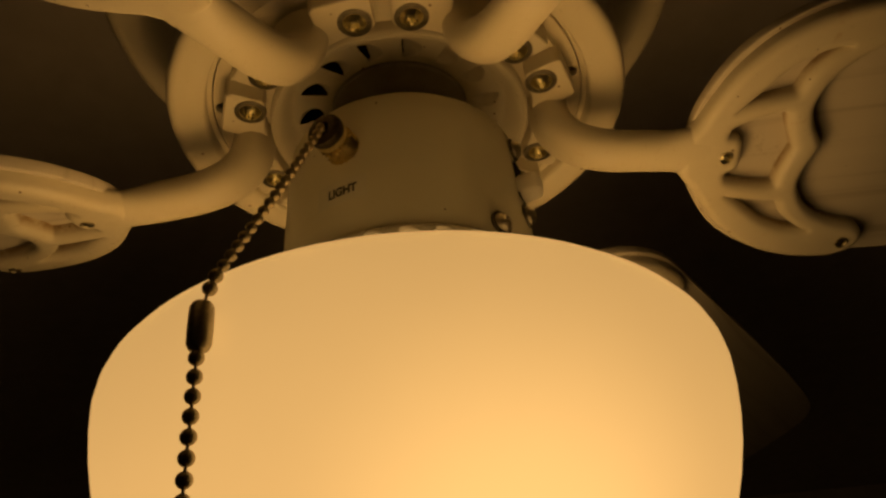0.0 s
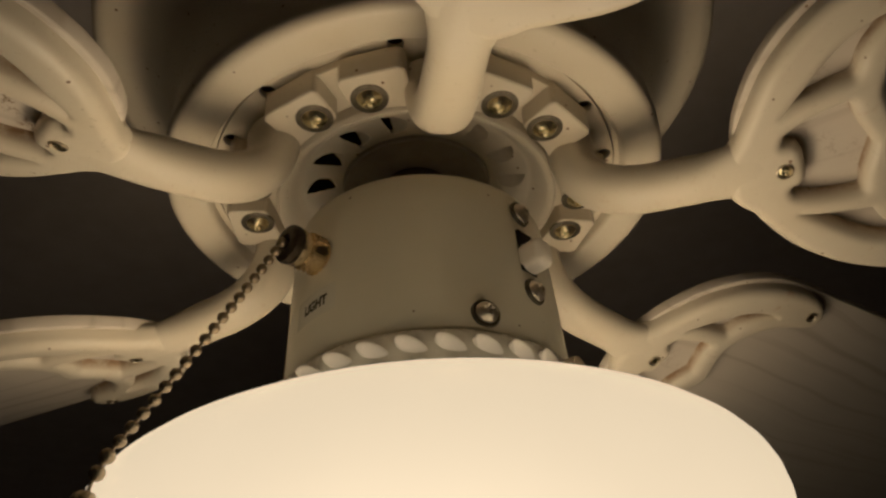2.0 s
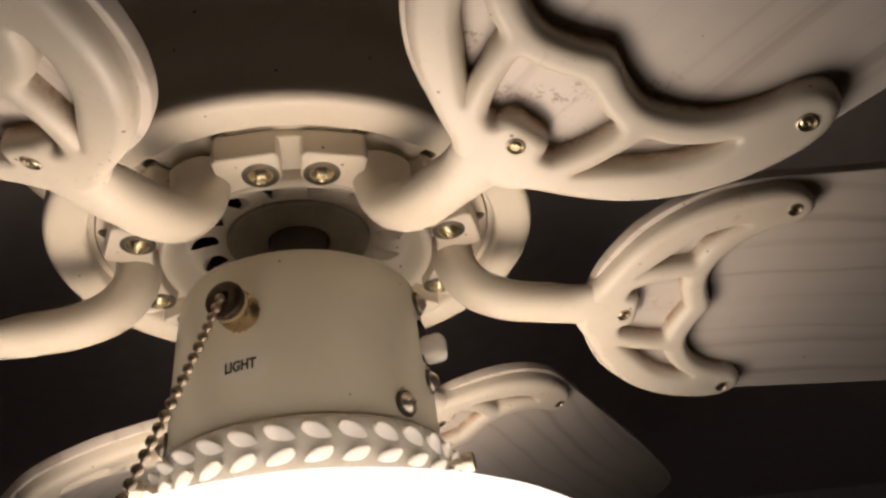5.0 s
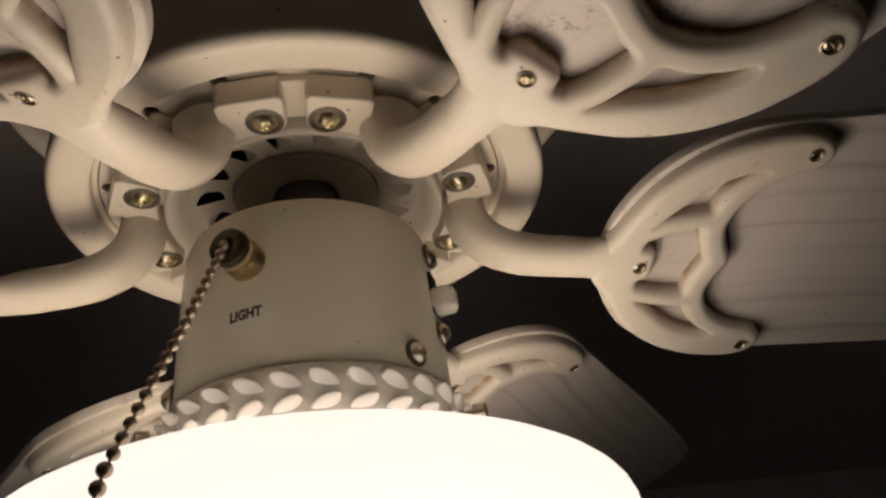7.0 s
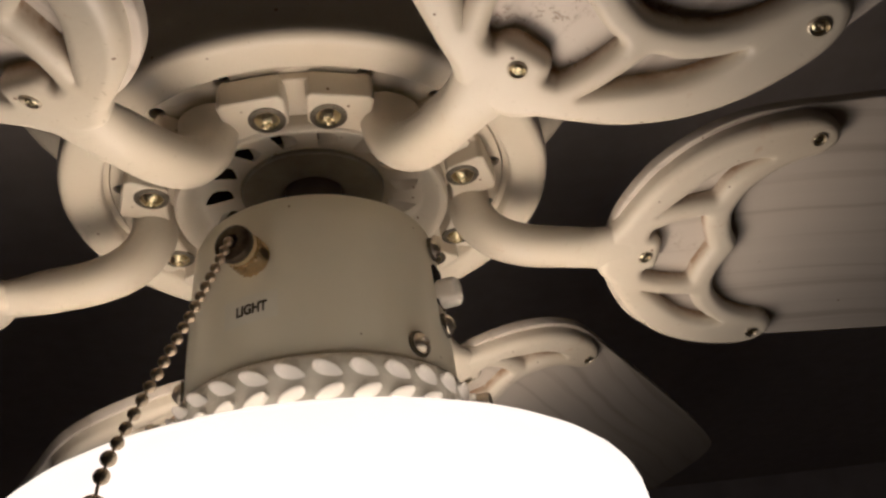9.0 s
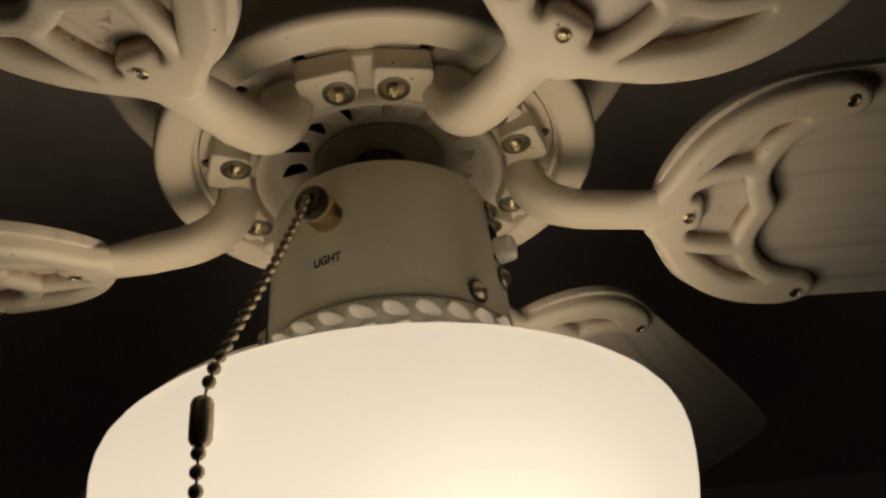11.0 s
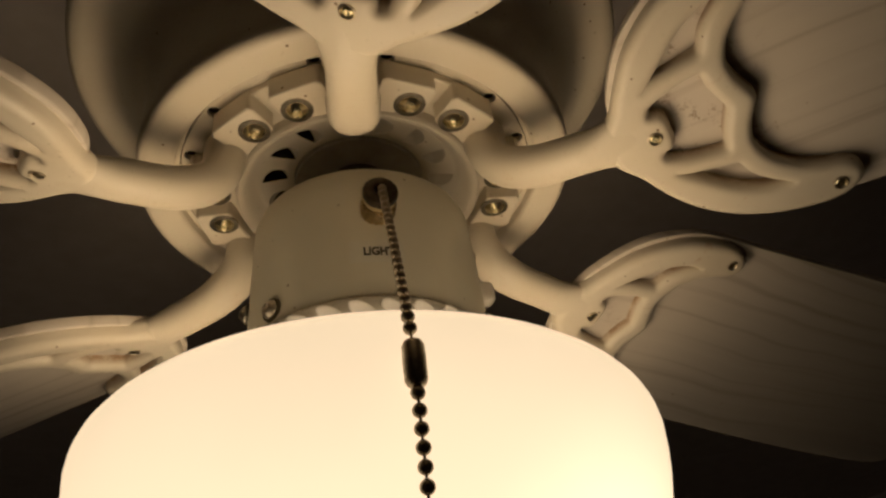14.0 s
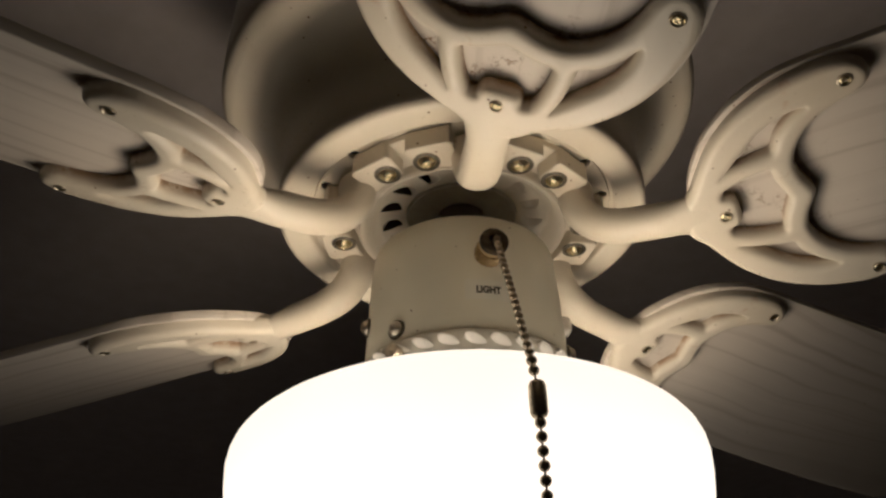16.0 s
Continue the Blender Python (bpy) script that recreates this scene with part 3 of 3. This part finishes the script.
# ---- fitter collar with a double row of raised leaves ----
collar_enamel = enamel("glossy_white_enamel", (0.72, 0.70, 0.60), (0.55, 0.45, 0.3), rough=0.24, specks=0.03, grime_amount=(0.74, 0.9))
collar = part("fitter_collar", lathe([(0.0440, -0.0862), (0.0500, -0.0864), (0.0516, -0.0872), (0.0524, -0.0888), (0.0530, -0.0940), (0.0534, -0.1000), (0.0536, -0.1060), (0.0530, -0.1090), (0.0460, -0.1095), (0.0440, -0.1090)], 128, close=True),
              collar_enamel, fan, "off-white fitter collar embossed with leaves")


leaf_enamel = enamel("polished_white_enamel", (0.90, 0.88, 0.82), (0.6, 0.5, 0.35), rough=0.22, specks=0.02, grime_amount=(0.74, 0.9))


def leaf_mesh(lean):
    """One raised leaf, lying on the collar at azimuth 0."""
    bm = bmesh.new()
    n = 20
    grid = []
    for j, f in enumerate((1.0, 0.93, 0.78, 0.5, 0.0)):
        ring = []
        for i in range(n):
            t = 2 * math.pi * i / n
            x, y = 0.0053 * f * math.cos(t), 0.00225 * f * math.sin(t)
            c, s = math.cos(radians(lean)), math.sin(radians(lean))
            x, y = x * c - y * s, x * s + y * c
            r = 0.0533 + (-0.0003, 0.0007, 0.0010, 0.0012, 0.0013)[j] + (0.55 * y if j else 0.0)
            ring.append(bm.verts.new((r * math.cos(x / 0.0533), r * math.sin(x / 0.0533), y)))
            if f == 0.0:
                break
        grid.append(ring)
    for a, b in zip(grid, grid[1:]):
        for i in range(n):
            k = (i + 1) % n
            bm.faces.new((a[i], a[k], b[k], b[i]) if len(b) > 1 else (a[i], a[k], b[0]))
    return finish(bm, "leaf", leaf_enamel, 60)


upper_leaf, lower_leaf = leaf_mesh(-24), leaf_mesh(24)
for i in range(29):
    put("leaf", upper_leaf, collar, pose(0, 0, -0.0934, 0, 0, -97.1 + 360 / 29 * i))
    put("leaf", lower_leaf, collar, pose(0, 0, -0.1014, 0, 0, -97.1 + 360 / 29 * i))
thumb = finish(join(shift(lathe([(0, -0.0085), (0.0032, -0.0083), (0.0036, -0.0070), (0.0036, -0.0040), (0.0020, -0.0035), (0.0020, 0.001)], 20), pose(0, 0, 0))), "thumb_screw", zinc, 30)
for az in (-20.0, 100.0, -158.0):
    m = on_housing(az, -0.0975)
    put("thumb_screw", thumb, collar, m @ pose(0, 0, -0.0032), "small shiny screw holding the glass")

# ---- the lit glass shade ----
shade = new("lamp_shade")
shade.matrix_basis = pose(-0.0009, 0.0013, HUB)
tagged(shade, "glowing opal glass mushroom lamp shade under the fan", "lamp shade")
bowl = part("glass_bowl", lathe([
    (0.0560, -0.1070), (0.0600, -0.1077), (0.0668, -0.1094), (0.0777, -0.1125), (0.0865, -0.1156), (0.0935, -0.1187), (0.0988, -0.1219), (0.1026, -0.1252), (0.1052, -0.1288), (0.1067, -0.1328),
    (0.1074, -0.1380), (0.1070, -0.1455), (0.1059, -0.1538), (0.1041, -0.1621), (0.1016, -0.1704), (0.0984, -0.1787), (0.0944, -0.1870), (0.0895, -0.1953), (0.0835, -0.2036), (0.0750, -0.2119), (0.0640, -0.2195), (0.0500, -0.2260), (0.0320, -0.2310), (0.0, -0.2335)], 128),
    lit_glass, shade, "lit opal glass bowl", angle=60)
lip = part("glass_neck", lathe([(0.0500, -0.1110), (0.0545, -0.1110), (0.0552, -0.1080), (0.0556, -0.1062), (0.0575, -0.1060), (0.0585, -0.1072), (0.0560, -0.1090)], 96), lit_glass, shade, "rolled glass neck held by the collar")
for ob in (bowl, lip):
    ob.visible_shadow = False

# ---- the pull chain, which lies over the shade's shoulder ----
chain = new("pull_chain")
chain.matrix_basis = pose(0, 0, HUB)
tagged(chain, "tarnished brass beaded pull chain hanging over the lit shade", "pull chain")
AZ0, AZ1 = radians(-112.4), radians(-114.2)


def at(r, z, f):
    a = AZ0 + (AZ1 - AZ0) * f
    return Vector((r * math.cos(a), r * math.sin(a), z))


def along(points, pitch):
    """Even steps along a polyline."""
    out, rest = [points[0]], pitch
    for a, b in zip(points, points[1:]):
        d = (b - a).length
        pos = rest
        while pos <= d:
            out.append(a.lerp(b, pos / d))
            pos += pitch
        rest = pos - d
    return out


def bead_mesh(radius):
    bm = bmesh.new()
    bmesh.ops.create_uvsphere(bm, u_segments=16, v_segments=10, radius=radius)
    return finish(bm, "bead", old_brass, 80)


BEAD, PITCH_OF_BEADS = 0.0020, 0.0049
fine = smooth_loop([at(0.0595, -0.0470, 0), at(0.0636, -0.0474, 0), at(0.0668, -0.0536, 0.1), at(0.0803, -0.0797, 0.4), at(0.0930, -0.1032, 0.7), at(0.1020, -0.1198, 0.9), at(0.1078, -0.1305, 1.0)], 8, closed=False)
bead_me, fine_bead = bead_mesh(BEAD), bead_mesh(0.0017)


def wire(points, radius):
    bm = bmesh.new()
    rings = []
    for i, p in enumerate(points):
        d = (points[min(i + 1, len(points) - 1)] - points[max(i - 1, 0)]).normalized()
        s = d.cross(Vector((0.3, 0.9, 0.1))).normalized()
        u = d.cross(s)
        rings.append([bm.verts.new(p + (s * math.cos(k * math.pi / 3) + u * math.sin(k * math.pi / 3)) * radius) for k in range(6)])
    for a, b in zip(rings, rings[1:]):
        for k in range(6):
            bm.faces.new((a[k], a[(k + 1) % 6], b[(k + 1) % 6], b[k]))
    return bm


coarse = [at(0.1078, -0.1305, 1), at(0.1103, -0.1375, 1), at(0.1112, -0.1440, 1), at(0.1118, -0.1530, 1), at(0.1130, -0.2700, 1)]
part("link_wire", wire(fine + coarse[1:], 0.00045), old_brass, chain, "thin wire links between the beads")
connector = lathe([(0, 0.0069), (0.0013, 0.0069), (0.0025, 0.0062), (0.0031, 0.0049), (0.0032, 0.0), (0.0031, -0.0049), (0.0025, -0.0062), (0.0013, -0.0069), (0, -0.0069)], 18)
part("connector", connector, old_brass, chain, "bullet-shaped chain connector", Matrix.Translation(at(0.1114, -0.1464, 1)))
for p in along(fine + coarse[1:3], PITCH_OF_BEADS):
    if p.z > -0.1385:
        put("bead", fine_bead if p.z > -0.128 else bead_me, chain, Matrix.Translation(p))
z = -0.1550
while z > -0.2700:
    put("bead", bead_me, chain, Matrix.Translation(at(0.1118 + (-0.153 - z) * 0.01, z, 1)))
    z -= PITCH_OF_BEADS
